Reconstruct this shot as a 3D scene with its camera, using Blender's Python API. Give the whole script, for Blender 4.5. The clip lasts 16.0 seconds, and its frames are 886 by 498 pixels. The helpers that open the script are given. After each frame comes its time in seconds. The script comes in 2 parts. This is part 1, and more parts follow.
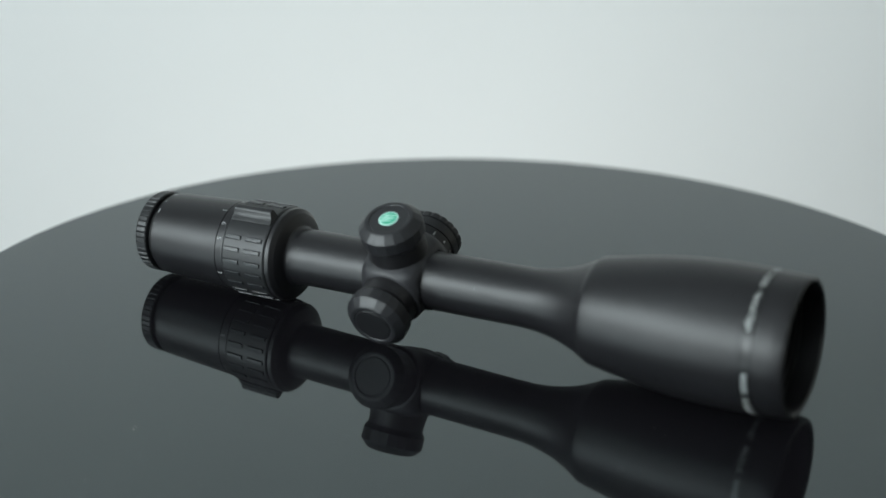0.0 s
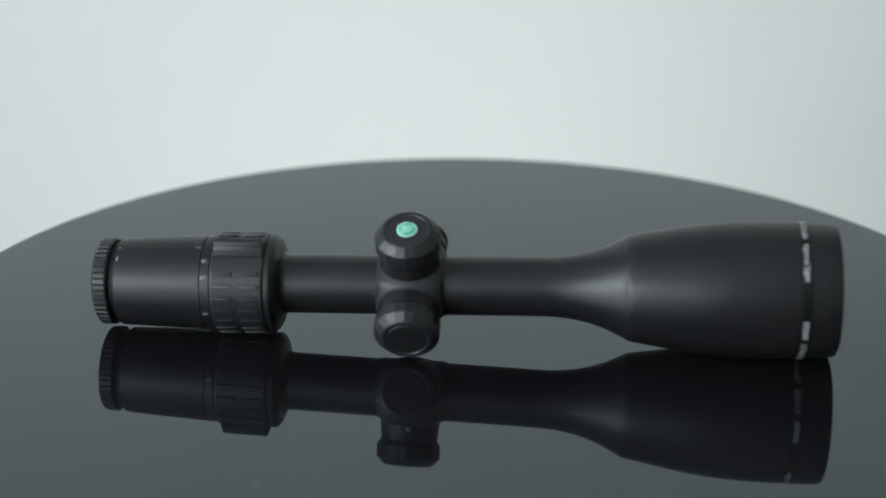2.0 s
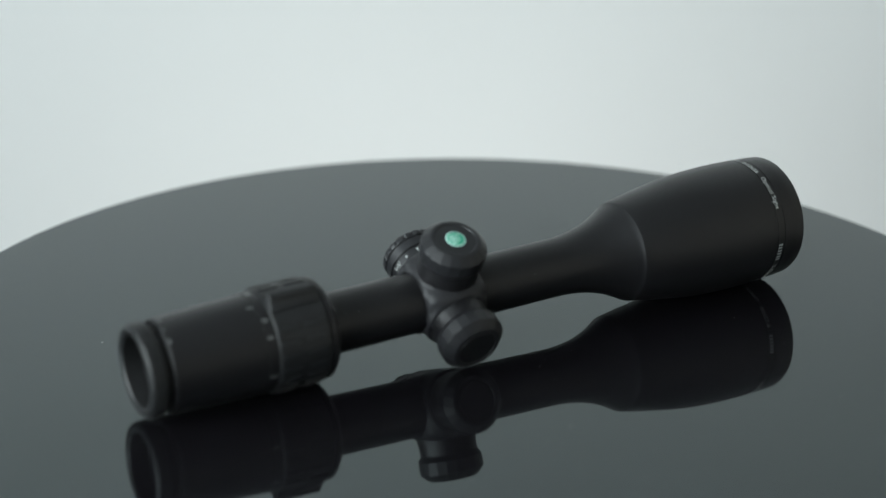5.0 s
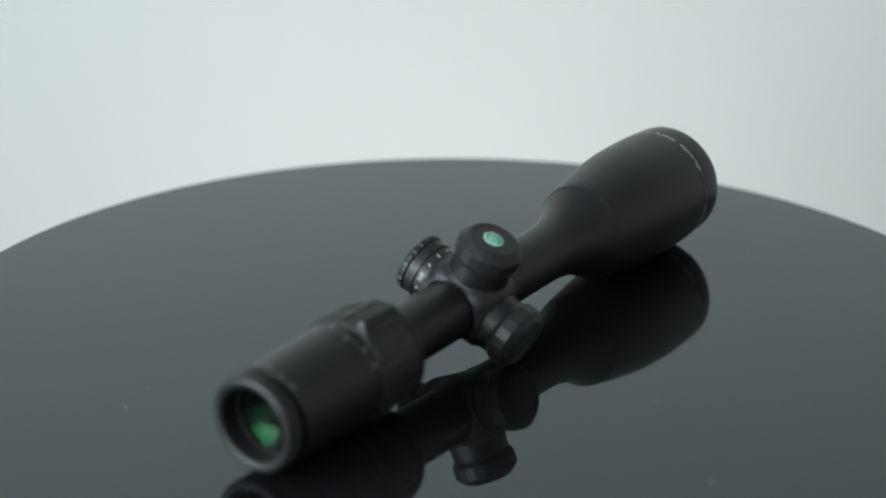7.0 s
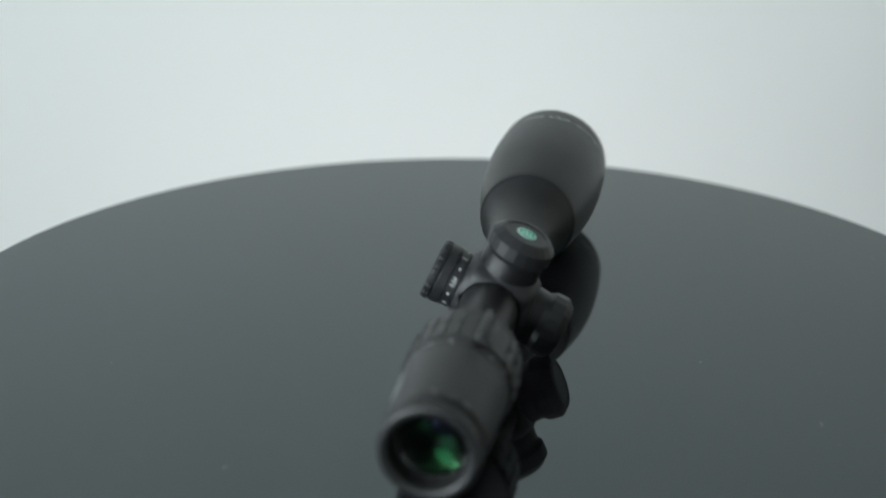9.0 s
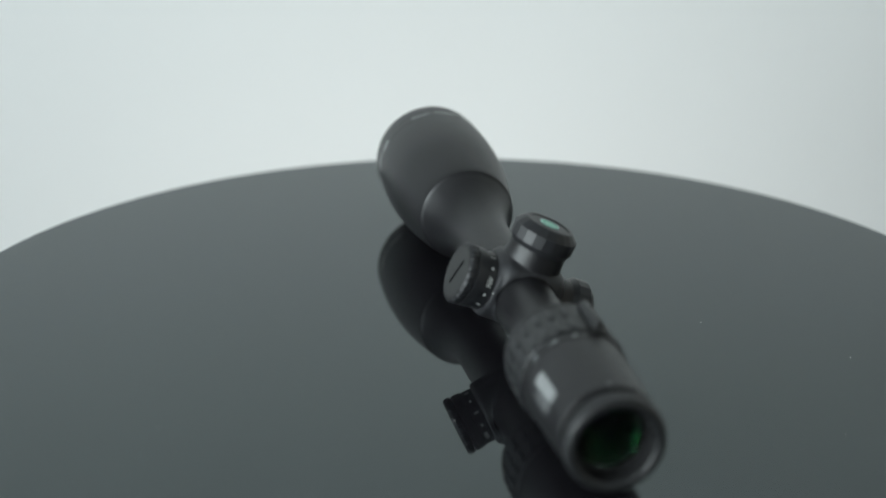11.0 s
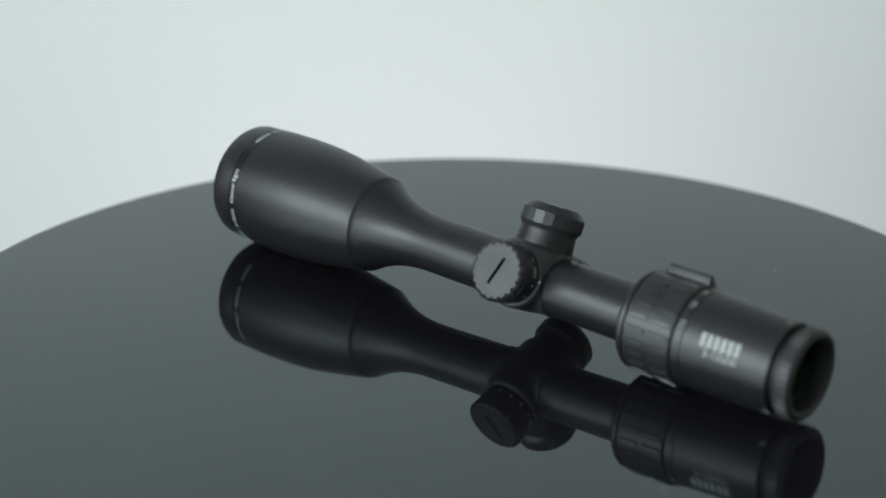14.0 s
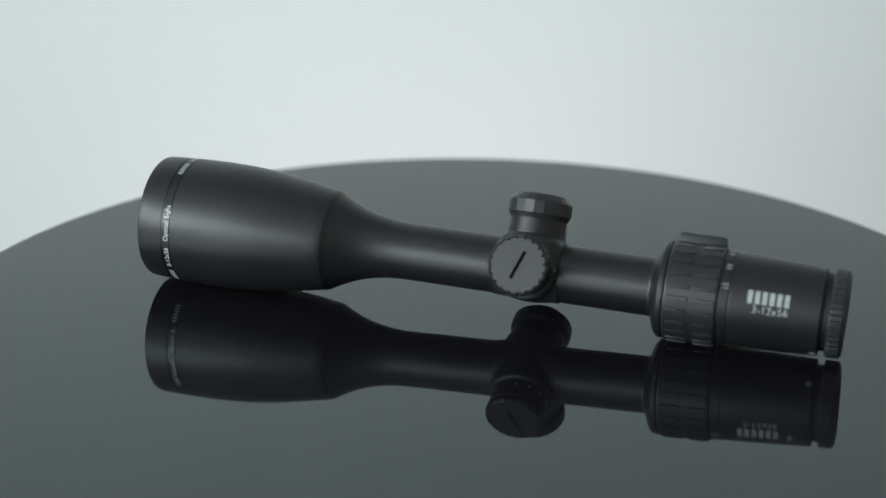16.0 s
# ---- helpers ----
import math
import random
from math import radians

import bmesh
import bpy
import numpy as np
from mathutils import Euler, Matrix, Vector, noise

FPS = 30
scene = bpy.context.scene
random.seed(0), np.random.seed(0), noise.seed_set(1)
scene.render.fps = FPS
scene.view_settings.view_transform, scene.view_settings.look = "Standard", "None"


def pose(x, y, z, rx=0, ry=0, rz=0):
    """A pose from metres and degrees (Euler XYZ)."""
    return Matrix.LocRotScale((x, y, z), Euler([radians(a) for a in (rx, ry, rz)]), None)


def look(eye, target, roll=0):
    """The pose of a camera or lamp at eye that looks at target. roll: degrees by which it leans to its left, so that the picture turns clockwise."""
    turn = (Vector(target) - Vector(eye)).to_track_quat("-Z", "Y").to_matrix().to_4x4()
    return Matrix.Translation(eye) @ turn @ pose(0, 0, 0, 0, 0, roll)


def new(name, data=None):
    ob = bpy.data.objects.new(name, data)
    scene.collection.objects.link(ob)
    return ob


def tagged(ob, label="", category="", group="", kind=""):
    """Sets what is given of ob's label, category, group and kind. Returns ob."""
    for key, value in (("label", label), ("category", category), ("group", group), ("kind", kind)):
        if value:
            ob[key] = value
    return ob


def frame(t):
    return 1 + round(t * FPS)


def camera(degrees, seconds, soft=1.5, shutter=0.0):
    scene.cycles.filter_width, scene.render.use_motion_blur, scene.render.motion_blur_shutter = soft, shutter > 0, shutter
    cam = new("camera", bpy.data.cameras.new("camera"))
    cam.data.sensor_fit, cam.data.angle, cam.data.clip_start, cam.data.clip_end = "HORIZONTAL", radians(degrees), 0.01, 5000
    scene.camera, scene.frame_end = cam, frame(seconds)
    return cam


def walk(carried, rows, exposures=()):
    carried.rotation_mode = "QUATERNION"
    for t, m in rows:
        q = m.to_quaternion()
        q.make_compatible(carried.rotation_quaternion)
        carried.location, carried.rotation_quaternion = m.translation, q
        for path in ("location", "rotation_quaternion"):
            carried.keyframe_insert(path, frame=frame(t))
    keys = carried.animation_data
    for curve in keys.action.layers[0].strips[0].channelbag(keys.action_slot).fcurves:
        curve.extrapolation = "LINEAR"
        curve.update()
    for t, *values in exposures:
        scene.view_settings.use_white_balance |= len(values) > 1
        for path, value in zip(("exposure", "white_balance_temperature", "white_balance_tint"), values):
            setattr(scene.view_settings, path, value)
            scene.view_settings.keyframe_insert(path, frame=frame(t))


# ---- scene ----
cam = camera(30.495, 16.0, soft=1.5)
cam.data.dof.use_dof = True
cam.data.dof.focus_distance = 0.88
cam.data.dof.aperture_fstop = 3.8
EYE = (0.0, -0.78934, 0.34166)
VIEW = look(EYE, (-0.017072, 0.145702, -0.012477), 0.400)
walk(cam, [(0.0, VIEW), (16.0, VIEW)], [(0.0, 0.0, 6500, 10), (16.0, 0.0, 6500, 10)])

TABLE_R = 0.2966
DISC_TOP = -0.0011


# The turntable's turn, in radians, at t seconds: about twelve degrees a second.
def turn(t):
    return 0.209248 * t + 0.00003978 * (t - 8) ** 2 + 0.00000336 * (t - 8) ** 3


# ---- light: soft light from beside the camera, from an added unseen lamp ----
world = bpy.data.worlds.new("sky")
scene.world = world
world.use_nodes = True
wn = world.node_tree
sky = wn.nodes.new("ShaderNodeTexSky")
sky.sky_type, sky.sun_disc = "NISHITA", False
sky.sun_elevation, sky.sun_rotation = radians(35), radians(200)
wn.nodes["Background"].inputs["Strength"].default_value = 0.08
wn.links.new(sky.outputs[0], wn.nodes["Background"].inputs["Color"])


def area(name, m, sx, sy, watts, colour):
    d = bpy.data.lights.new(name, "AREA")
    d.shape, d.size, d.size_y, d.energy, d.color = "RECTANGLE", sx, sy, watts, colour
    ob = new(name, d)
    ob.matrix_world = m
    return ob


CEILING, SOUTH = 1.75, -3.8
LAMP_OPENING = dict(y0=-3.5, y1=-0.30, z0=0.18, z1=1.28, x=-1.75)
# unseen lamp wall, turned a little towards the backdrop, fading its light across it
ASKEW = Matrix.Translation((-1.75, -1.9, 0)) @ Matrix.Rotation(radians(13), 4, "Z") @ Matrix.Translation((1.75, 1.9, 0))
# area lamp added for the soft light from the left, its source unseen
area("side_light", ASKEW @ look((LAMP_OPENING["x"] - 0.02, -1.90, 0.73), (0.0, -1.90, 0.73)), 3.20, 1.10, 105, (0.885, 1.0, 1.015))
# added hidden fill lamp near the floor behind the table brightens the backdrop's middle
area("backdrop_fill", look((-0.06, 0.45, -0.66), (-0.03, 1.25, 0.20)), 0.42, 0.20, 2.9, (1.0, 0.965, 0.92))

# ---- materials ----


def material(name, base, rough=0.5, metal=0.0, vary=0.15, grain=400.0, bump=0.0, bump_scale=2500.0, coarse=25.0, ior=1.5, rough_vary=0.06):
    m = bpy.data.materials.new(name)
    m.use_nodes = True
    n, l = m.node_tree.nodes, m.node_tree.links
    p = n["Principled BSDF"]
    p.inputs["Metallic"].default_value = metal
    p.inputs["IOR"].default_value = ior
    tc = n.new("ShaderNodeTexCoord")
    fine, wide = n.new("ShaderNodeTexNoise"), n.new("ShaderNodeTexNoise")
    fine.inputs["Scale"].default_value, wide.inputs["Scale"].default_value = grain, coarse
    fine.inputs["Detail"].default_value, wide.inputs["Detail"].default_value = 3, 4
    for t in (fine, wide):
        l.new(tc.outputs["Object"], t.inputs["Vector"])
    add = n.new("ShaderNodeMath")
    add.operation = "ADD"
    l.new(fine.outputs["Fac"], add.inputs[0])
    l.new(wide.outputs["Fac"], add.inputs[1])
    ramp = n.new("ShaderNodeMapRange")
    ramp.inputs["From Min"].default_value, ramp.inputs["From Max"].default_value = 0.6, 1.4
    l.new(add.outputs[0], ramp.inputs["Value"])
    mix = n.new("ShaderNodeMix")
    mix.data_type = "RGBA"
    mix.inputs[6].default_value = (*[c * (1 - vary) for c in base], 1)
    mix.inputs[7].default_value = (*[min(1, c * (1 + vary)) for c in base], 1)
    l.new(ramp.outputs[0], mix.inputs[0])
    l.new(mix.outputs[2], p.inputs["Base Color"])
    rr = n.new("ShaderNodeMapRange")
    rr.inputs["To Min"].default_value, rr.inputs["To Max"].default_value = max(0.0, rough - rough_vary), min(1.0, rough + rough_vary)
    l.new(wide.outputs["Fac"], rr.inputs["Value"])
    l.new(rr.outputs[0], p.inputs["Roughness"])
    if bump:
        bn = n.new("ShaderNodeTexNoise")
        bn.inputs["Scale"].default_value = bump_scale
        l.new(tc.outputs["Object"], bn.inputs["Vector"])
        b = n.new("ShaderNodeBump")
        b.inputs["Strength"].default_value, b.inputs["Distance"].default_value = bump, 0.0003
        l.new(bn.outputs["Fac"], b.inputs["Height"])
        l.new(b.outputs[0], p.inputs["Normal"])
    return m


ANODIZED = material("matte black anodized aluminium", (0.0102, 0.0098, 0.0113), 0.385, bump=0.16, bump_scale=5000, rough_vary=0.03)
BLASTED = material("bead-blasted black aluminium", (0.0220, 0.0220, 0.0250), 0.47, bump=0.22, bump_scale=4000, rough_vary=0.03)
KNOB = material("satin black knob", (0.0170, 0.0172, 0.0195), 0.40, bump=0.06, rough_vary=0.04)
RUBBER = material("black rubber", (0.016, 0.0165, 0.0178), 0.40, bump=0.2, bump_scale=3000)
# near-black put in for shade, in the neck recess and round the ribs
GROOVE_SHADE = material("groove shade black", (0.006, 0.006, 0.007), 0.6)
INK = material("white engraved paint", (0.58, 0.60, 0.59), 0.6)
GREY_INK = material("worn grey engraved paint", (0.34, 0.35, 0.35), 0.6)
BAR_INK = material("light grey engraved paint", (0.34, 0.36, 0.36), 0.6)
FACE = material("worn matte black face", (0.017, 0.017, 0.0175), 0.45, vary=0.4, coarse=160, rough_vary=0.08, bump=0.1)
RIB = material("polished black rubber", (0.018, 0.019, 0.021), 0.29, bump=0.1, bump_scale=3000)
BAND = material("polished black band", (0.006, 0.006, 0.007), 0.32, rough_vary=0.03)
# near-black with hardly any gleam, stands for the shade inside the slot
SLOT_SHADE = material("slot shade black", (0.003, 0.003, 0.0035), 0.95, ior=1.06)
GREEN = material("pale green enamel", (0.50, 0.82, 0.72), 0.35)
DEEP_GREEN = material("deep green enamel", (0.05, 0.45, 0.28), 0.35)
INSIDE = material("flat black lining", (0.006, 0.006, 0.007), 0.75)
ACRYLIC = material("black gloss acrylic", (0.0092, 0.0084, 0.0102), 0.03, coarse=6, rough_vary=0.02, ior=1.72)
ACRYLIC.node_tree.nodes["Principled BSDF"].inputs["Specular Tint"].default_value = (0.78, 0.985, 1.0, 1)
DUST = material("pale dust", (0.45, 0.46, 0.46), 0.9)
WALL = material("white wall paint", (0.80, 0.82, 0.82), 0.85, vary=0.03, coarse=1.2, bump=0.1, bump_scale=300)
# tones of unseen walls and ceiling, picked for the light they bounce
ROOM = material("dark grey no-bounce paint", (0.065, 0.068, 0.07), 0.85, vary=0.05, coarse=1.0)
SIDE = material("pale grey bounce paint", (0.50, 0.52, 0.53), 0.85, vary=0.05, coarse=1.0)
WARM = material("warm grey bounce paint", (0.50, 0.46, 0.41), 0.85, vary=0.05, coarse=1.0)
FLOOR = material("grey floor", (0.13, 0.13, 0.13), 0.6, vary=0.08, coarse=3)
STEEL = material("dark grey steel", (0.10, 0.10, 0.11), 0.4, metal=0.8)


def coated_glass(name, tint):
    m = bpy.data.materials.new(name)
    m.use_nodes = True
    p = m.node_tree.nodes["Principled BSDF"]
    p.inputs["Base Color"].default_value = (0.9, 0.95, 0.92, 1)
    p.inputs["Transmission Weight"].default_value = 1.0
    p.inputs["Roughness"].default_value = 0.02
    p.inputs["IOR"].default_value = 1.6
    p.inputs["Specular Tint"].default_value = (*tint, 1)
    return m


LENS_GREEN = coated_glass("green coated glass", (0.025, 0.21, 0.07))
LENS_VIOLET = coated_glass("violet coated glass", (0.5, 0.34, 0.85))

# ---- building helpers ----


def part(name, bm, mat, parent=None, label="", m=None, sharp=32):
    me = bpy.data.meshes.new(name)
    bm.to_mesh(me)
    bm.free()
    me.materials.append(mat)
    for f in me.polygons:
        f.use_smooth = True
    me.set_sharp_from_angle(angle=radians(sharp))
    ob = new(name, me)
    if parent:
        ob.parent = parent
    if m is not None:
        ob.matrix_basis = m
    if label:
        tagged(ob, label=label)
    return ob


def soften(profile, c=0.25):
    """Rounds the corners of a profile of (s, r) in millimetres."""
    out = [profile[0]]
    for i in range(1, len(profile) - 1):
        a, b, d = Vector(profile[i - 1][:2]), Vector(profile[i][:2]), Vector(profile[i + 1][:2])
        u, w = (a - b), (d - b)
        if u.length < 1e-6 or w.length < 1e-6 or abs(u.angle(w) - math.pi) < 0.2:
            out.append(profile[i])
            continue
        cu, cw = min(c, u.length * 0.4), min(c, w.length * 0.4)
        p, q = b + u.normalized() * cu, b + w.normalized() * cw
        mid = (p + q) * 0.25 + b * 0.5
        gp, gq = b + u * min(1.6 * cu / u.length, 0.48), b + w * min(1.6 * cw / w.length, 0.48)
        for k in (gp, p, mid, q, gq):
            out.append((k.x, k.y, *profile[i][2:]))
    out.append(profile[-1])
    return out


def lathe(profile, seg=128, flute=None, bm=None, m=None, within=None):
    """A body turned about x from (s, r[, depth]) in mm. flute(angle) in 0..1 times depth is taken off the radius.
    within(s): a radius that it never passes."""
    bm = bm or bmesh.new()
    rings, made = [], len(bm.verts)
    for row in profile:
        s, r = row[0] / 1000, row[1] / 1000
        depth = (row[2] if len(row) > 2 else 0.0) / 1000
        if r < 1e-7:
            rings.append([bm.verts.new((s, 0, 0))])
            continue
        ring = []
        for k in range(seg):
            a = 2 * math.pi * k / seg
            q = r - (depth * flute(a) if flute and depth else 0.0)
            if within:
                q = min(q, within(row[0]) / 1000)
            ring.append(bm.verts.new((s, q * math.cos(a), q * math.sin(a))))
        rings.append(ring)
    for a, b in zip(rings, rings[1:]):
        for k in range(seg):
            j = (k + 1) % seg
            loop = [a[k % len(a)], b[k % len(b)], b[j % len(b)], a[j % len(a)]]
            keep = []
            for vtx in loop:
                if vtx not in keep:
                    keep.append(vtx)
            if len(keep) > 2:
                bm.faces.new(keep)
    bmesh.ops.recalc_face_normals(bm, faces=bm.faces)
    if m is not None:
        for vtx in list(bm.verts)[made:]:
            vtx.co = m @ vtx.co
    return bm


def flutes(n, width=0.5, sharp=0.35, shift=0.0):
    """n cuts round a knob, each `width` of the pitch wide."""
    def f(a):
        u = ((a * n / (2 * math.pi) + shift) % 1.0) - 0.5
        d = abs(u) / (width / 2)
        return 0.0 if d >= 1 else min(1.0, (1 - d) / sharp)
    return f


def facets(n):
    """n flat sides round a knob."""
    def f(a):
        u = ((a * n / (2 * math.pi)) % 1.0) - 0.5
        return 1 - (2 * u) ** 2
    return f


def bevel_box(x0, x1, y0, y1, z0, z1, c=0.0003, bm=None):
    bm = bm or bmesh.new()
    g = bmesh.ops.create_cube(bm, size=1.0)["verts"]
    for vtx in g:
        vtx.co = (x0 if vtx.co.x < 0 else x1, y0 if vtx.co.y < 0 else y1, z0 if vtx.co.z < 0 else z1)
    if c:
        es = {e for vtx in g for e in vtx.link_edges}
        bmesh.ops.bevel(bm, geom=list(es), offset=c, segments=2, affect="EDGES", profile=0.5)
    return bm


def letters(text, height, cut=0.0):
    """A bmesh of flat lettering in the built-in font, capitals `height` tall, centred on its width, at z = 0."""
    cu = bpy.data.curves.new("lettering", "FONT")
    cu.body, cu.size, cu.align_x, cu.offset = text, height / 0.69, "CENTER", cut
    cu.resolution_u = 3
    ob = new("lettering", cu)
    dg = bpy.context.evaluated_depsgraph_get()
    me = bpy.data.meshes.new_from_object(ob.evaluated_get(dg))
    bm = bmesh.new()
    bm.from_mesh(me)
    bpy.data.objects.remove(ob)
    bpy.data.curves.remove(cu)
    bpy.data.meshes.remove(me)
    return bm


def raise_up(bm, h=0.00006):
    """Gives flat lettering a little thickness."""
    got = bmesh.ops.extrude_face_region(bm, geom=list(bm.faces))
    bmesh.ops.translate(bm, vec=(0, 0, h), verts=[e for e in got["geom"] if isinstance(e, bmesh.types.BMVert)])
    return bm


def round_x(bm, r, s, angle, along):
    """Wraps flat work (x, y, height z) on a tube about x at station s and angle. along: the writing runs round the tube
    with its top to +x ('ring'), or along the tube towards -x ('length')."""
    radius = r if callable(r) else (lambda q: r)
    for vtx in bm.verts:
        x, y, z = vtx.co
        q = s + y if along == "ring" else s - x
        r = radius(q)
        a = angle + (x if along == "ring" else y) / r
        vtx.co = (q, (r + z) * math.cos(a), (r + z) * math.sin(a))
    bmesh.ops.recalc_face_normals(bm, faces=bm.faces)
    return bm


def bars(widths, gap, height, slices=3):
    """Plain upright bars in a row, centred: stand-ins for lettering."""
    bm = bmesh.new()
    x = -(sum(widths) + gap * (len(widths) - 1)) / 2
    for w in widths:
        for k in range(slices):
            x0, x1 = x + w * k / slices, x + w * (k + 1) / slices
            for j in range(3):
                y0, y1 = height * j / 3, height * (j + 1) / 3
                bm.faces.new([bm.verts.new(c) for c in ((x0, y0, 0), (x1, y0, 0), (x1, y1, 0), (x0, y1, 0))])
        x += w + gap
    bmesh.ops.remove_doubles(bm, verts=bm.verts, dist=1e-6)
    return bm


ROLL = radians(24.0)
MM = 0.001

# ---- the telescopic sight: x along the tube from eyepiece to objective, z up through the top turret ----


def face_matrix(way, s):
    """Turns a body lathed about x so that it stands on the tube at s, its axis pointing along `way`."""
    way = Vector(way)
    xax = way
    yax = Vector((1, 0, 0))
    zax = xax.cross(yax)
    m = Matrix((xax, yax, zax)).transposed().to_4x4()
    return Matrix.Translation((s, 0, 0)) @ m


def turret(scope, name, label, way, grow, emblem):
    """A capped turret: smooth collar, fluted cap with a chamfered top and a sunk disc. grow: mm added to the heights."""
    base = new(name)
    base.parent = scope
    base.matrix_basis = face_matrix(way, CENTRE * MM)
    tagged(base, label=label)
    g = grow
    collar = [(15.0, 15.45), (19.0, 15.45), (21.5, 15.1), (24.2 + g, 14.85), (25.2 + g, 14.8), (26.0 + g, 14.4), (27.0 + g, 14.2)]
    part("collar", lathe(soften(collar, 0.3)), ANODIZED, base)
    # the flats of the cap run out in arches on the flared skirt below them
    skirt = [(25.0 + g + 0.2 * k, 16.75, 0.21) for k in range(20)]
    cap = [(25.0 + g, 13.5)] + skirt + [(34.4 + g, 16.75, 0.21), (34.6 + g, 16.62, 0.21), (37.7 + g, 13.6, 0.2), (38.1 + g, 13.1, 0.1),
           (38.5 + g, 12.4), (38.6 + g, 11.0), (38.5 + g, 10.6), (38.1 + g, 10.3), (38.1 + g, 0)]
    part("cap", lathe(cap, 200, facets(20), within=lambda q: 14.85 + max(0.0, q - 25.0 - g) * 0.46 + max(0.0, q - 25.0 - g) ** 2 * 0.05), KNOB, base, sharp=11)
    if emblem:
        disc = lathe([(38.1 + g, 5.2), (38.45 + g, 5.2), (38.55 + g, 5.0), (38.55 + g, 0)], 48)
        e = part("emblem", disc, GREEN, base, "round green enamel emblem")
        part("emblem_field", lathe([(38.5 + g, 4.3), (38.6 + g, 4.3), (38.6 + g, 0)], 40), DEEP_GREEN, e, "deep green inner field")
        for y0, z0, y1, z1 in ((-2.9, 1.6, 2.6, 2.3), (-3.3, -0.4, 3.1, 0.5), (-2.9, -2.4, 1.8, -1.5)):
            d = Vector((0, y1 - y0, z1 - z0)).normalized()
            w = d.cross(Vector((1, 0, 0))) * 0.7
            bm = bmesh.new()
            q = [Vector((38.66 + g, y0, z0)) + w, Vector((38.66 + g, y1, z1)) + w * 0.4, Vector((38.66 + g, y1, z1)) - w * 0.4, Vector((38.66 + g, y0, z0)) - w]
            top = bm.faces.new([bm.verts.new(p * MM) for p in q])
            got = bmesh.ops.extrude_face_region(bm, geom=[top])
            bmesh.ops.translate(bm, vec=(-0.1 * MM, 0, 0), verts=[v for v in got["geom"] if isinstance(v, bmesh.types.BMVert)])
            bmesh.ops.recalc_face_normals(bm, faces=bm.faces)
            part("emblem_stroke", bm, GREEN, e)
    else:
        part("cap_disc", lathe(soften([(38.0 + g, 9.9), (38.5 + g, 9.6), (38.5 + g, 0)], 0.15)), ANODIZED, base)
    return base


def parallax_knob(scope):
    base = new("parallax_knob")
    base.parent = scope
    base.matrix_basis = face_matrix((0, 1, 0), CENTRE * MM)
    tagged(base, label="side focus knob with toothed grip and slotted face")
    part("collar", lathe(soften([(16.0, 14.6), (18.95, 14.6), (18.95, 13.6), (19.4, 13.6)], 0.3)), ANODIZED, base)
    dial = part("dial", lathe(soften([(19.0, 13.4), (19.0, 14.9), (24.5, 14.9), (24.5, 14.2), (25.2, 14.2)], 0.25)), KNOB, base)
    grip = [(24.6, 14.0), (24.6, 15.5), (29.4, 15.6), (29.6, 14.9), (30.2, 14.9), (30.4, 15.7, 0.2), (30.9, 15.9, 0.5), (33.0, 15.9, 0.6), (33.4, 15.75, 0.6), (34.5, 14.7, 0.5), (33.2, 13.4), (33.2, 12.0)]
    part("grip", lathe(soften(grip, 0.2), 220, flutes(20, 0.34, 0.3)), KNOB, base)
    part("knob_face", lathe([(33.0, 14.25, 1.0), (34.45, 14.25, 1.0), (34.52, 14.15, 1.0), (34.52, 12.8, 0.0), (34.52, 0)], 240, flutes(20, 0.32, 0.25)), FACE, base, "worn grey slotted face")
    # slot across the face: a proud bar, near-black for a recess's shade
    slot = bevel_box(34.35 * MM, 34.62 * MM, -0.9 * MM, 0.9 * MM, -7.8 * MM, 7.8 * MM, 0.0)
    slot.transform(Matrix.Rotation(radians(-21), 4, "X"))
    part("slot", slot, SLOT_SHADE, base, "raised bar coloured as a shaded slot")
    # dial marks, on the side that faces the eyepiece and up
    for k in range(12):
        a = radians(90 + 27 * k)
        if k == 4:
            bm = letters("NV", 2.6 * MM)
        elif k % 2:
            bm = bmesh.new()
            bmesh.ops.create_circle(bm, cap_ends=True, segments=12, radius=0.65 * MM)
            bmesh.ops.translate(bm, vec=(0, 1.3 * MM, 0), verts=bm.verts)
        else:
            bm = bars([0.7 * MM], 0, 2.4 * MM, 1)
        round_x(raise_up(bm), 14.93 * MM, 20.4 * MM, a, "ring")
        part("dial_mark", bm, INK, dial)
    return base


def ocular_r(q):
    """The eyepiece body's radius at station q, just above its skin."""
    pts = ((0.008, 0.0226), (0.027, 0.0235), (0.042, 0.0240), (0.060, 0.0245))
    for (a, ra), (b, rb) in zip(pts, pts[1:]):
        if q <= b:
            break
    return ra + (rb - ra) * (q - a) / (b - a) + 0.00004


def cut_face(bm, parts=4):
    """Splits long edges so that flat work can follow a curve."""
    bmesh.ops.subdivide_edges(bm, edges=[e for e in bm.edges if e.calc_length() > 0.0012], cuts=parts)
    return bm


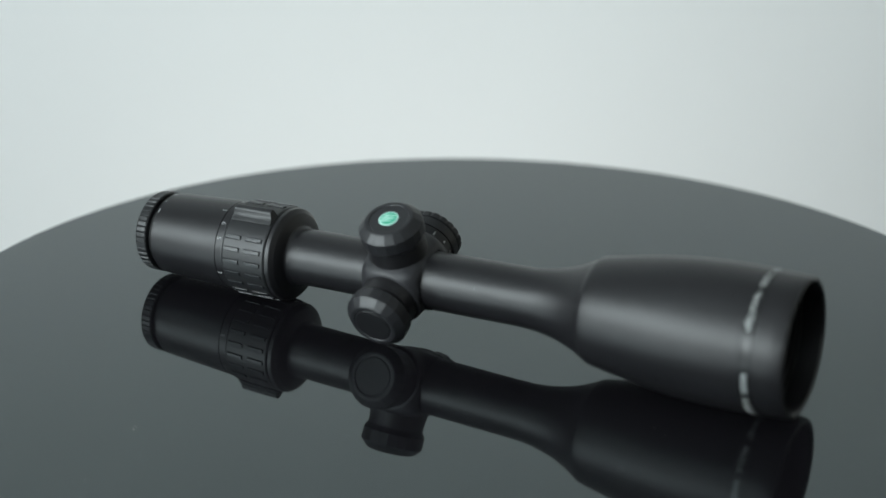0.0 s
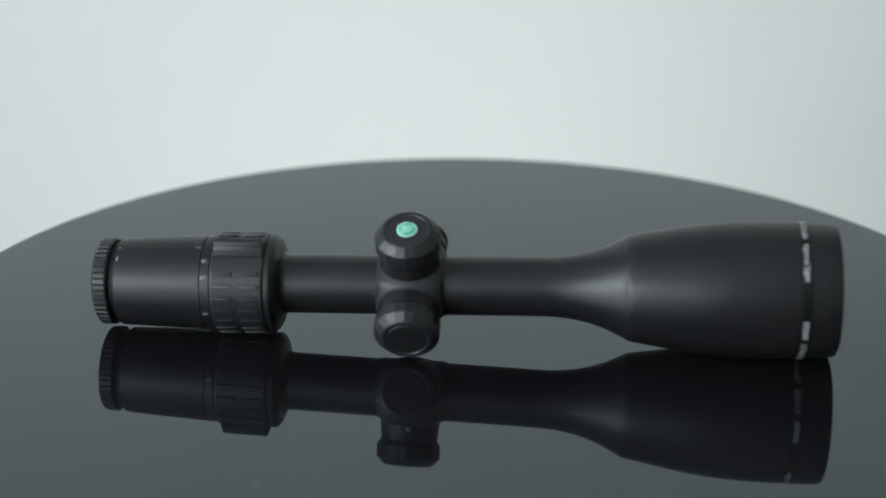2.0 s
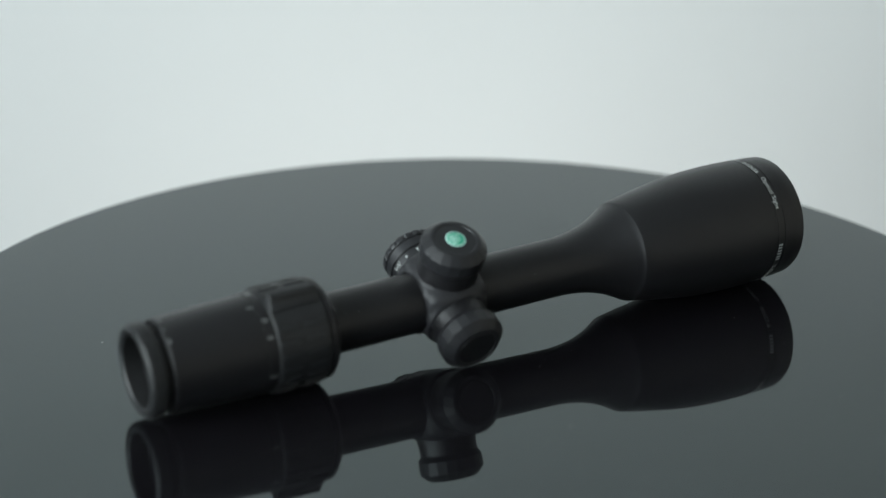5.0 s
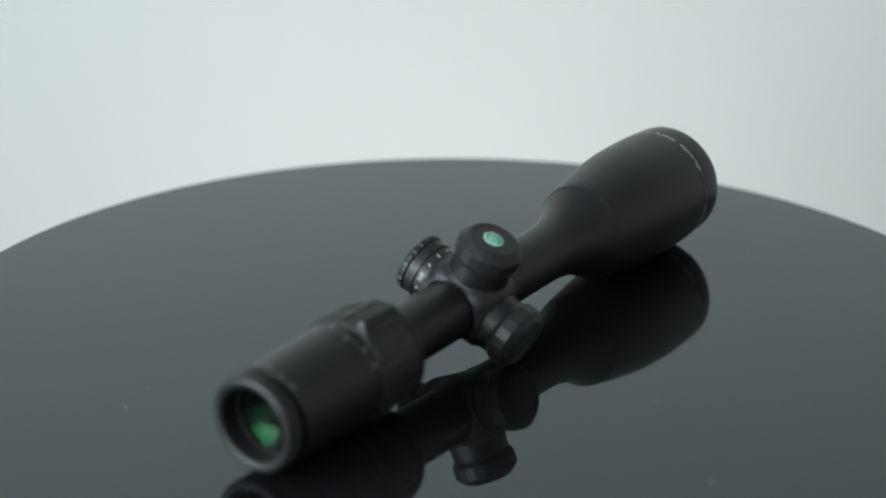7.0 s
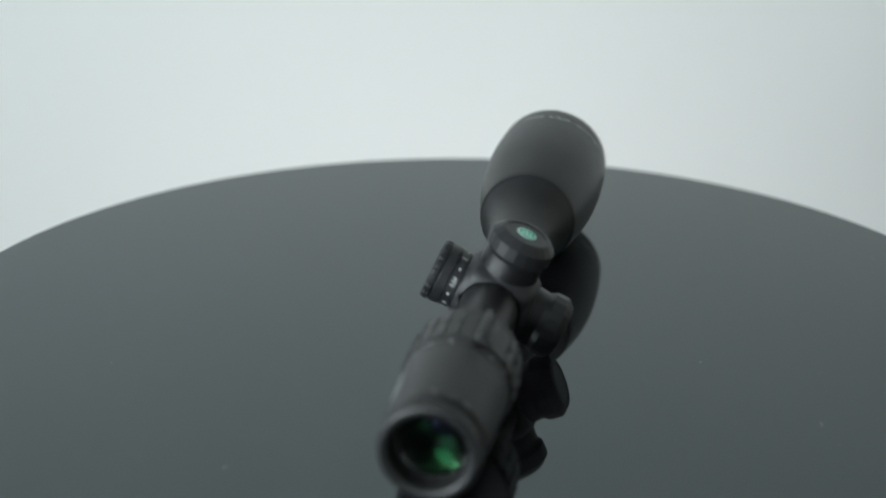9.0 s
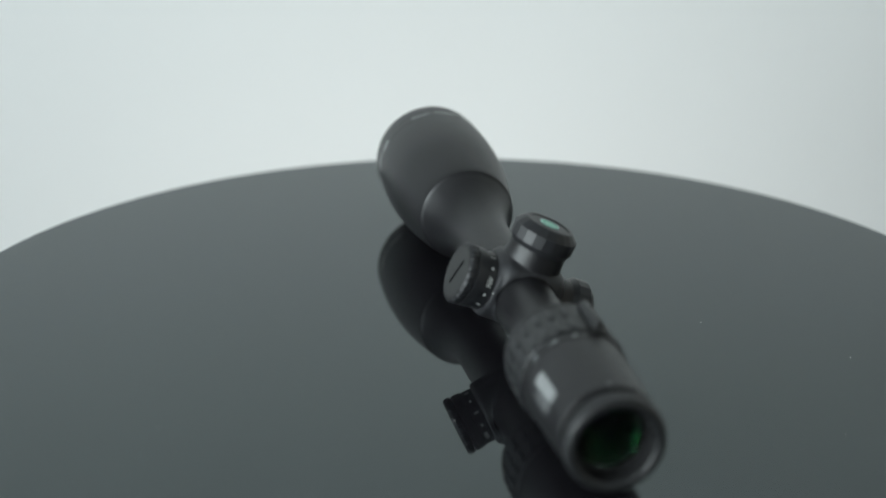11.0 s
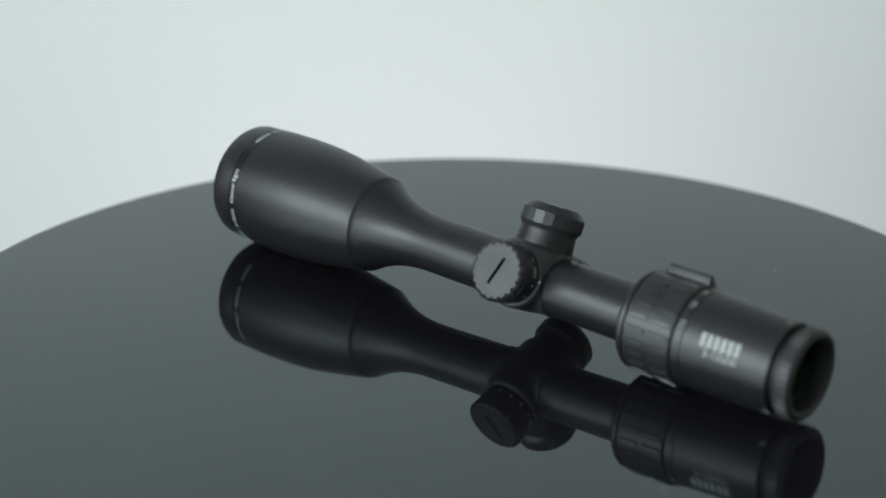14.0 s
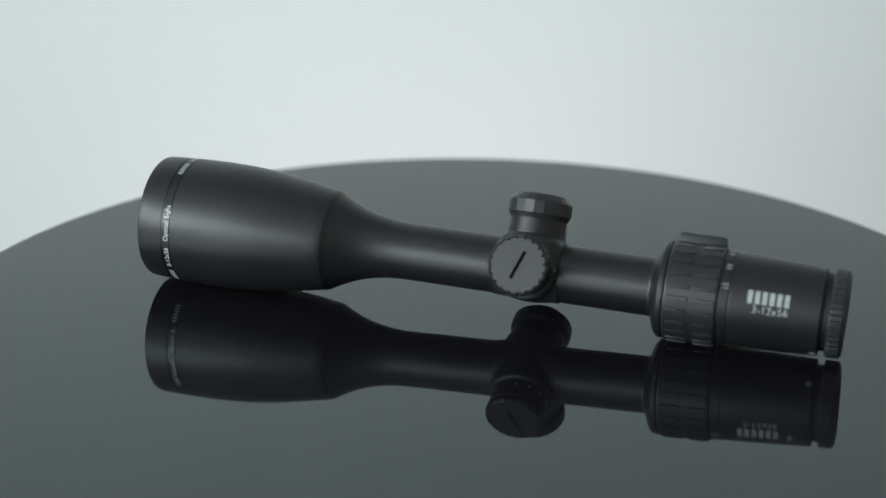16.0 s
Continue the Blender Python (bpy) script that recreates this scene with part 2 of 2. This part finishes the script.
def saddle_body(R=15.4, wide=17.2, H=18.4, tube=15.3):
    """The block where three turret bosses grow out of the tube, their meetings rounded: a skin round the x axis.
    R: the top boss's radius. wide: the side bosses' radius and the block's half length beside them."""
    def top(*v):
        k = 0.9
        m = max(v)
        return m + k * math.log(sum(math.exp((a - m) / k) for a in v))

    def low(a, b):
        return -top(-a, -b)

    bm = bmesh.new()
    rows, n = [], 180
    for i in range(-36, 37):
        x = wide * math.sin(math.pi / 2 * i / 36)
        zc, zs = math.sqrt(max(0.0, R * R - x * x)), math.sqrt(max(0.0, wide * wide - x * x))
        row = []
        for k in range(n):
            a = 2 * math.pi * (k + 0.5) / n
            c, q = abs(math.cos(a)), math.sin(a)
            r = [tube]
            if zs > 0.5:
                r.append(low(zs / max(abs(q), 1e-3), H / max(c, 1e-3)))
            if q > 0 and zc > 0.5:
                r.append(low(zc / max(c, 1e-3), H / max(q, 1e-3)))
            # a rounded block fills the corners between the bosses and thins out underneath
            f = min(1.0, max(0.0, -q / 0.55))
            f = 1 - f * f * (3 - 2 * f)
            full = low(low(23.7, H / max(c, 1e-3)), H / max(q, 1e-3) if q > 0 else 99.0)
            reach = R + (wide - R) * min(1.0, 1.5 * c)
            r.append(tube + (full - tube) * f * math.sqrt(max(0.0, 1 - min(1.0, abs(x) / reach) ** 3.4)))
            r = tube if abs(i) == 36 else top(*r)
            row.append(bm.verts.new(((CENTRE + x) * MM, r * math.cos(a) * MM, r * math.sin(a) * MM)))
        rows.append(row)
    for p, q in zip(rows, rows[1:]):
        for k in range(n):
            bm.faces.new((p[k], q[k], q[(k + 1) % n], p[(k + 1) % n]))
    bmesh.ops.recalc_face_normals(bm, faces=bm.faces)
    return bm


def rifle_scope():
    scope = tagged(new("rifle_scope"), "matte black telescopic sight lying tilted on the gloss disc", "rifle scope")
    # eyepiece ring with knurling, open in the middle
    ring = [(6.0, 17.4), (-2.6, 17.4), (-3.6, 18.6), (-3.9, 20.2), (-3.2, 21.6), (-2.2, 22.4, 0.5), (3.4, 22.6, 0.5), (4.3, 21.9), (4.4, 19.4), (6.0, 19.4)]
    part("eyepiece_ring", lathe(soften(ring, 0.35), 270, flutes(45, 0.30, 0.35)), RUBBER, scope, "knurled black focus ring")
    part("neck", lathe([(3.5, 19.8), (9.0, 19.8)]), GROOVE_SHADE, scope)
    body = [(7.8, 17.5), (7.8, 22.0), (8.3, 22.6), (27, 23.5), (42, 24.0), (53.0, 24.4), (53.1, 24.0), (53.5, 24.0), (53.6, 24.45), (58.2, 24.6), (58.2, 23.0)]
    ocular = part("ocular_body", lathe(soften(body, 0.25)), ANODIZED, scope)
    part("lining", lathe([(-2.5, 17.35), (6, 16.6), (6.2, 15.6), (20, 15.0), (50, 11.0), (50, 0)]), INSIDE, scope)
    # eye lens
    lens = [(6.8, 15.5)] + [(6.8 + 6.4 * (1 - (r / 15.5) ** 2), r) for r in (14, 12, 10, 8, 6, 4, 2, 1)] + [(13.2, 0)]
    back = [(14.5 + 1.2 * (1 - (r / 15.5) ** 2), r) for r in (0.0, 4, 8, 12)] + [(14.5, 15.5), (6.8, 15.5)]
    part("eye_lens", lathe(lens[::-1] + back[::-1][1:], 64), LENS_GREEN, scope, "eyepiece lens with a green coating")
    inner = [(26 + 3.2 * (r / 13.5) ** 2, r) for r in (0, 3, 6, 9, 11.5, 13.5)]
    part("inner_lens", lathe(inner + [(31, 13.5), (31, 0)], 64), LENS_VIOLET, scope, "inner eyepiece lens with a violet coating")
    # zoom ring
    zr = [(58.5, 23.5), (58.5, 25.0), (59.3, 25.6), (84.8, 25.6), (85.7, 25.1), (85.7, 24.2)]
    zoom = part("zoom_ring", lathe(soften(zr, 0.3)), RUBBER, scope, "ribbed black rubber zoom ring")
    lever = bmesh.new()
    section = ((2.7, 25.0), (2.4, 29.4), (1.7, 30.2), (-0.4, 30.2), (-1.4, 29.5), (-2.4, 27.7), (-3.8, 26.6), (-6.3, 25.4))
    ends = [[lever.verts.new(((x + way * max(0.0, z - 25.2) * slope) * MM, y * MM, z * MM)) for y, z in section] for x, way, slope in ((59.2, 1, 0.22), (85.3, -1, 0.30))]
    for k in range(len(section)):
        n = (k + 1) % len(section)
        lever.faces.new((ends[0][k], ends[1][k], ends[1][n], ends[0][n]))
    lever.faces.new(ends[0][::-1])
    lever.faces.new(ends[1])
    bmesh.ops.recalc_face_normals(lever, faces=lever.faces)
    bmesh.ops.bevel(lever, geom=list(lever.edges), offset=0.6 * MM, segments=3, affect="EDGES", profile=0.5)
    part("throw_lever", lever, RUBBER, zoom, "raised rubber lever", sharp=22)
    for row in ((60.2, 69.8), (73.3, 83.4)):
        for k in range(24):
            a = radians(148.4 + 15 * k) - ROLL
            off = (a - math.pi / 2 + math.pi) % (2 * math.pi) - math.pi
            if abs(off) < radians(21):
                continue
            if row[0] not in RIBS:
                # a raised bar on a near-black plate painted as the shadow line round it
                bm = bevel_box((row[0] - 0.4) * MM, (row[1] + 0.4) * MM, -1.5 * MM, 1.5 * MM, 25.0 * MM, 25.68 * MM, 0.0)
                for f in bm.faces:
                    f.material_index = 1
                bevel_box(row[0] * MM, row[1] * MM, -1.1 * MM, 1.1 * MM, 25.2 * MM, 26.3 * MM, 0.3 * MM, bm)
                ob = part("rib", bm, RIB, zoom, sharp=20)
                ob.data.materials.append(GROOVE_SHADE)
                RIBS[row[0]] = ob.data
            else:
                ob = new("rib", RIBS[row[0]])
                ob.parent = zoom
            ob.matrix_basis = Matrix.Rotation(a - math.pi / 2, 4, "X")
    collar = [(85.2, 23.6), (86.1, 24.2), (86.2, 25.3), (88.5, 25.25), (89.1, 24.8), (90.8, 22.8), (91.8, 20.4), (92.4, 18.2), (92.9, 16.4), (93.8, 15.6), (95.0, 15.2)]
    part("ocular_collar", lathe(soften(collar, 0.22)), ANODIZED, scope)
    # tube, saddle and objective bell
    part("main_tube", lathe([(93, 15.25), (120, 15.25), (150, 15.25), (172, 15.25)]), ANODIZED, scope)
    sad = part("saddle", saddle_body(), BLASTED, scope, "smooth turret saddle", sharp=60)
    sm = sad.modifiers.new("round", "SMOOTH")
    sm.factor, sm.iterations = 0.5, 16
    bell = [(170, 15.25), (200, 15.25), (222, 15.25), (231.5, 15.35), (237, 15.9), (241, 16.45), (244.5, 17.1), (248, 17.9), (251.6, 18.95), (255, 20.1), (258.8, 21.6), (262.4, 23.3),
            (265.9, 25.1), (268.4, 26.4), (268.7, 26.75), (269.2, 27.0), (273, 27.75), (280, 29.05), (287, 30.2), (294, 31.3), (300, 32.2), (306, 33.0), (314, 33.8), (322, 34.3), (335, 34.7),
            (345, 34.6), (352.2, 34.4), (352.4, 34.1), (352.7, 34.1), (352.8, 34.35), (357.2, 34.2), (357.3, 33.9), (357.7, 33.9), (357.8, 34.15),
            (364, 33.9), (370.8, 33.45), (371.8, 33.0), (372.2, 32.2), (372.0, 31.2), (371.2, 30.6), (361, 30.2), (361, 29.2), (342, 28.8)]
    bl = part("objective_bell", lathe(bell, 160), ANODIZED, scope, "flared matte black objective bell")
    part("lettering_band", lathe([(352.75, 34.0), (352.8, 34.40), (357.2, 34.25), (357.25, 33.95)], 160), BAND, bl, "polished black band round the bell")
    part("bell_lining", lathe([(361, 29.8), (347, 29.0), (297, 24), (269, 18), (269, 0)]), INSIDE, scope)
    for k in range(5):
        s0 = 349.0 + 2.3 * k
        part("baffle", lathe([(s0, 29.3), (s0 + 0.5, 28.3), (s0 + 1.0, 29.3)], 96), INSIDE, scope)
    front = [(343 + 3.0 * (1 - (r / 28.5) ** 2), r) for r in (0, 5, 10, 15, 20, 25, 28.5)]
    rear = [(337 - 1.0 * (1 - (r / 28.5) ** 2), r) for r in (28.5, 22, 15, 8, 0)]
    part("objective_lens", lathe(front + rear, 64), LENS_VIOLET, scope, "coated objective lens")
    # writing round the objective: three times brand bars, power and "Optical Sight"
    for o in (0, 119, 238):
        o = radians(o) - ROLL
        for k in range(6):
            bm = round_x(raise_up(bars([1.05 * MM], 0, 2.8 * MM, 1)), 34.36 * MM, 353.3 * MM, o + radians(-44.5) + (k - 2.5) * 1.85 / 34.28, "ring")
            part("brand_bar", bm, BAR_INK, bl)
        for word, at in (("3-12x56", -18.5), ("Optical Sight", 15.5)):
            part("lettering", round_x(raise_up(letters(word, 2.7 * MM)), 34.36 * MM, 353.3 * MM, o + radians(at), "ring"), INK, bl)
    # brand bars and power on the eyepiece
    for k in range(6):
        bm = round_x(raise_up(bars([2.4 * MM], 0, 6.4 * MM, 2)), ocular_r, (33.8 - (k - 2.5) * 3.6) * MM, radians(20.0) - ROLL, "length")
        part("brand_bar", bm, GREY_INK, ocular)
    part("lettering", round_x(raise_up(cut_face(letters("3-12x56", 3.7 * MM), 1)), ocular_r, 32.6 * MM, radians(8.8) - ROLL, "length"), GREY_INK, ocular)
    # zoom figures
    for text, deg in (("12", 35.5), ("10", 61), ("8", 86), ("6", 133), ("5", 153), ("3", 199)):
        part("figure", round_x(raise_up(letters(text, 2.8 * MM)), 24.62 * MM, 54.0 * MM, radians(deg) - ROLL, "ring"), BAR_INK if deg < 70 else GREY_INK, ocular)
    part("index_mark", round_x(raise_up(bars([0.5 * MM], 0, 3.0 * MM, 1)), 24.42 * MM, 49.5 * MM, radians(112.5) - ROLL, "ring"), BAR_INK, ocular)
    for deg, w, h in ((89.5, 0.6, 2.2), (110.3, 0.8, 0.8), (128.6, 2.6, 0.7), (-47, 1.0, 2.6), (-50.5, 1.0, 2.6)):
        part("focus_mark", round_x(raise_up(bars([w * MM], 0, h * MM, 2)), 22.72 * MM, 9.0 * MM, radians(deg) - ROLL, "ring"), GREY_INK, ocular)
    dot = bmesh.new()
    bmesh.ops.create_circle(dot, cap_ends=True, segments=12, radius=0.55 * MM)
    part("index_dot", round_x(raise_up(dot), 18.51 * MM, 142.95 * MM, radians(25.2) - ROLL, "ring"), INK, sad)
    rnd = random.Random(11)
    specks = bmesh.new()
    for k in range(70):
        q, a, size = rnd.uniform(97, 228), rnd.uniform(-0.5, 3.6), rnd.choice((0.06, 0.08, 0.1, 0.16))
        if abs(q - CENTRE) < 19:
            continue
        tri = bmesh.new()
        tri.faces.new([tri.verts.new((size * MM * rnd.uniform(0.6, 1.5) * math.cos(2.1 * j), size * MM * math.sin(2.1 * j), 0)) for j in range(3)])
        round_x(raise_up(tri, 0.00004), 15.26 * MM, q * MM, a, "ring")
        me = bpy.data.meshes.new("speck")
        tri.to_mesh(me)
        tri.free()
        specks.from_mesh(me)
        bpy.data.meshes.remove(me)
    tagged(part("dust", specks, DUST, scope, "scattered pale dust specks on the tube"), kind="stuff")
    turret(scope, "elevation_turret", "top turret with a fluted cap and green emblem", (0, 0, 1), 1.1, True)
    turret(scope, "windage_turret", "side turret with a fluted cap touching the disc", (0, -1, 0), -0.2, False)
    parallax_knob(scope)
    return scope


CENTRE = 159.2
RIBS = {}

# ---- the room ----


def slab(name, x0, x1, y0, y1, z0, z1, mat, label, category="wall"):
    ob = part(name, bevel_box(x0, x1, y0, y1, z0, z1, 0.0), mat)
    return tagged(ob, label, category, kind="structure")


FLOOR_Z, CEIL_Z = -0.78, CEILING
slab("floor", -2.6, 2.2, SOUTH, 1.25, FLOOR_Z - 0.1, FLOOR_Z, FLOOR, "plain grey floor", "floor")
# ceiling and east wall are unseen; their tones throw light on the sight
slab("ceiling", -2.6, 2.2, SOUTH, 1.25, CEIL_Z, CEIL_Z + 0.1, SIDE, "unseen ceiling, pale grey to bounce light", "ceiling")
slab("wall_north", -2.7, 2.3, 1.25, 1.35, FLOOR_Z - 0.1, CEIL_Z + 0.1, WALL, "plain white wall behind the table")
slab("wall_east", 2.2, 2.3, SOUTH, 1.25, FLOOR_Z - 0.1, CEIL_Z + 0.1, WARM, "unseen wall, warm grey to bounce warm light")


def wall_with_opening(name, along, lo, hi, near, far, hole, label):
    """A wall with one opening for the lamp, running along x or y from lo to hi, between near and far across."""
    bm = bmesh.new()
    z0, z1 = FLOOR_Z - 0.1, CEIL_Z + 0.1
    a0, a1 = (hole["x0"], hole["x1"]) if along == "x" else (hole["y0"], hole["y1"])
    for a, b, c, d in ((lo, a0, z0, z1), (a1, hi, z0, z1), (a0, a1, z0, hole["z0"]), (a0, a1, hole["z1"], z1)):
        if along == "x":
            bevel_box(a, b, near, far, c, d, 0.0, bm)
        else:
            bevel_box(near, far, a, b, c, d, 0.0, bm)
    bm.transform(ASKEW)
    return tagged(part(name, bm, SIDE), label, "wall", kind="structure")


# unseen wall behind the camera, dark so the bell reflects little
slab("wall_south", -2.7, 2.3, SOUTH - 0.1, SOUTH, FLOOR_Z - 0.1, CEIL_Z + 0.1, ROOM, "unseen wall, dark grey to keep reflections dark")
# unseen wall made up to hold the added side lamp
wall_with_opening("wall_west", "y", SOUTH - 0.1, 1.32, -1.85, -1.75, LAMP_OPENING, "unseen pale grey wall with an opening for the added side lamp")


def pedestal():
    st = tagged(new("turntable_stand"), "dark steel stand under the gloss disc", "stand")
    st.location = (0, 0, FLOOR_Z)
    top = -FLOOR_Z - 0.030
    up = Matrix.Rotation(radians(-90), 4, "Y")
    part("foot", lathe(soften([(0, 0), (0, 220), (14, 220), (22, 60), (22, 0)], 3), 64, m=up), STEEL, st)
    part("column", lathe([(20, 0), (20, 35), (top * 1000 - 20, 35), (top * 1000 - 20, 0)], 48, m=up), STEEL, st)
    part("bearing", lathe(soften([(top * 1000 - 22, 0), (top * 1000 - 22, 90), (top * 1000 + 18, 90), (top * 1000 + 18, 0)], 3), 64, m=up), STEEL, st)


pedestal()


def turntable():
    disc = tagged(new("turntable_disc"), "round black gloss acrylic turntable disc, slightly dusty", "turntable")
    up = Matrix.Rotation(radians(-90), 4, "Y")
    R = TABLE_R * 1000
    part("plate", lathe(soften([(-12, 0), (-12, R - 1), (-11, R), (-1.2, R), (0, R - 1.2), (0, 0)], 0.8), 256, m=up), ACRYLIC, disc)
    rnd = random.Random(7)
    bm = bmesh.new()

    def speck(x, y, size):
        a0 = rnd.random() * 6.28
        pts = [(x + size * rnd.uniform(0.4, 1.0) * math.cos(a0 + k * 1.047) * (1.6 if k % 3 == 0 else 0.8), y + size * rnd.uniform(0.4, 1.0) * math.sin(a0 + k * 1.047)) for k in range(6)]
        low = [bm.verts.new((px, py, 0.00005)) for px, py in pts]
        tip = bm.verts.new((x, y, size * 0.6))
        for k in range(6):
            bm.faces.new((low[k], low[(k + 1) % 6], tip))

    for x, y, size in ((-0.2040, -0.0490, 0.7), (-0.1642, -0.1712, 0.35), (-0.1730, -0.1205, 0.4), (-0.1535, -0.1224, 0.7), (0.0057, 0.1867, 0.35), (-0.1180, 0.1503, 0.6),
                       (0.0227, -0.1945, 0.5), (-0.0747, -0.0985, 0.5), (0.0311, -0.2590, 0.7), (-0.1042, -0.1488, 0.5), (-0.0774, 0.0782, 0.5), (-0.1418, -0.0849, 0.35),
                       (0.1831, -0.0118, 0.4), (0.2265, -0.0668, 0.35), (-0.2035, 0.0800, 0.35)):
        speck(x, y, size * MM)
    for k in range(340):
        r, a = TABLE_R * math.sqrt(rnd.random()) * 0.98, rnd.random() * 2 * math.pi
        speck(r * math.cos(a), r * math.sin(a), rnd.choice((0.07, 0.09, 0.13, 0.18, 0.26)) * MM)
    tagged(part("dust", bm, DUST, disc, "scattered pale dust specks"), kind="stuff")
    return disc


DISC = turntable()
SCOPE = rifle_scope()

A = Vector((-0.173613, 0.073072, 0.023994))
B = Vector((0.157844, -0.104187, 0.034996))


def scope_rest():
    """The pose in which the sight lies on the disc when the disc has not turned."""
    u = (B - A).normalized()
    side = Vector((0, 0, 1)).cross(u).normalized()
    up = u.cross(side)
    z = up * math.cos(ROLL) - side * math.sin(ROLL)
    y = z.cross(u)
    m = Matrix((u, y, z)).transposed().to_4x4()
    m.translation = A
    return m


def motions():
    rest = scope_rest()
    times = [0.5 * k for k in range(33)]
    walk(DISC, [(t, Matrix.Translation((0, 0, DISC_TOP)) @ Matrix.Rotation(turn(t), 4, "Z")) for t in times])
    walk(SCOPE, [(t, Matrix.Rotation(turn(t), 4, "Z") @ rest) for t in times])


motions()
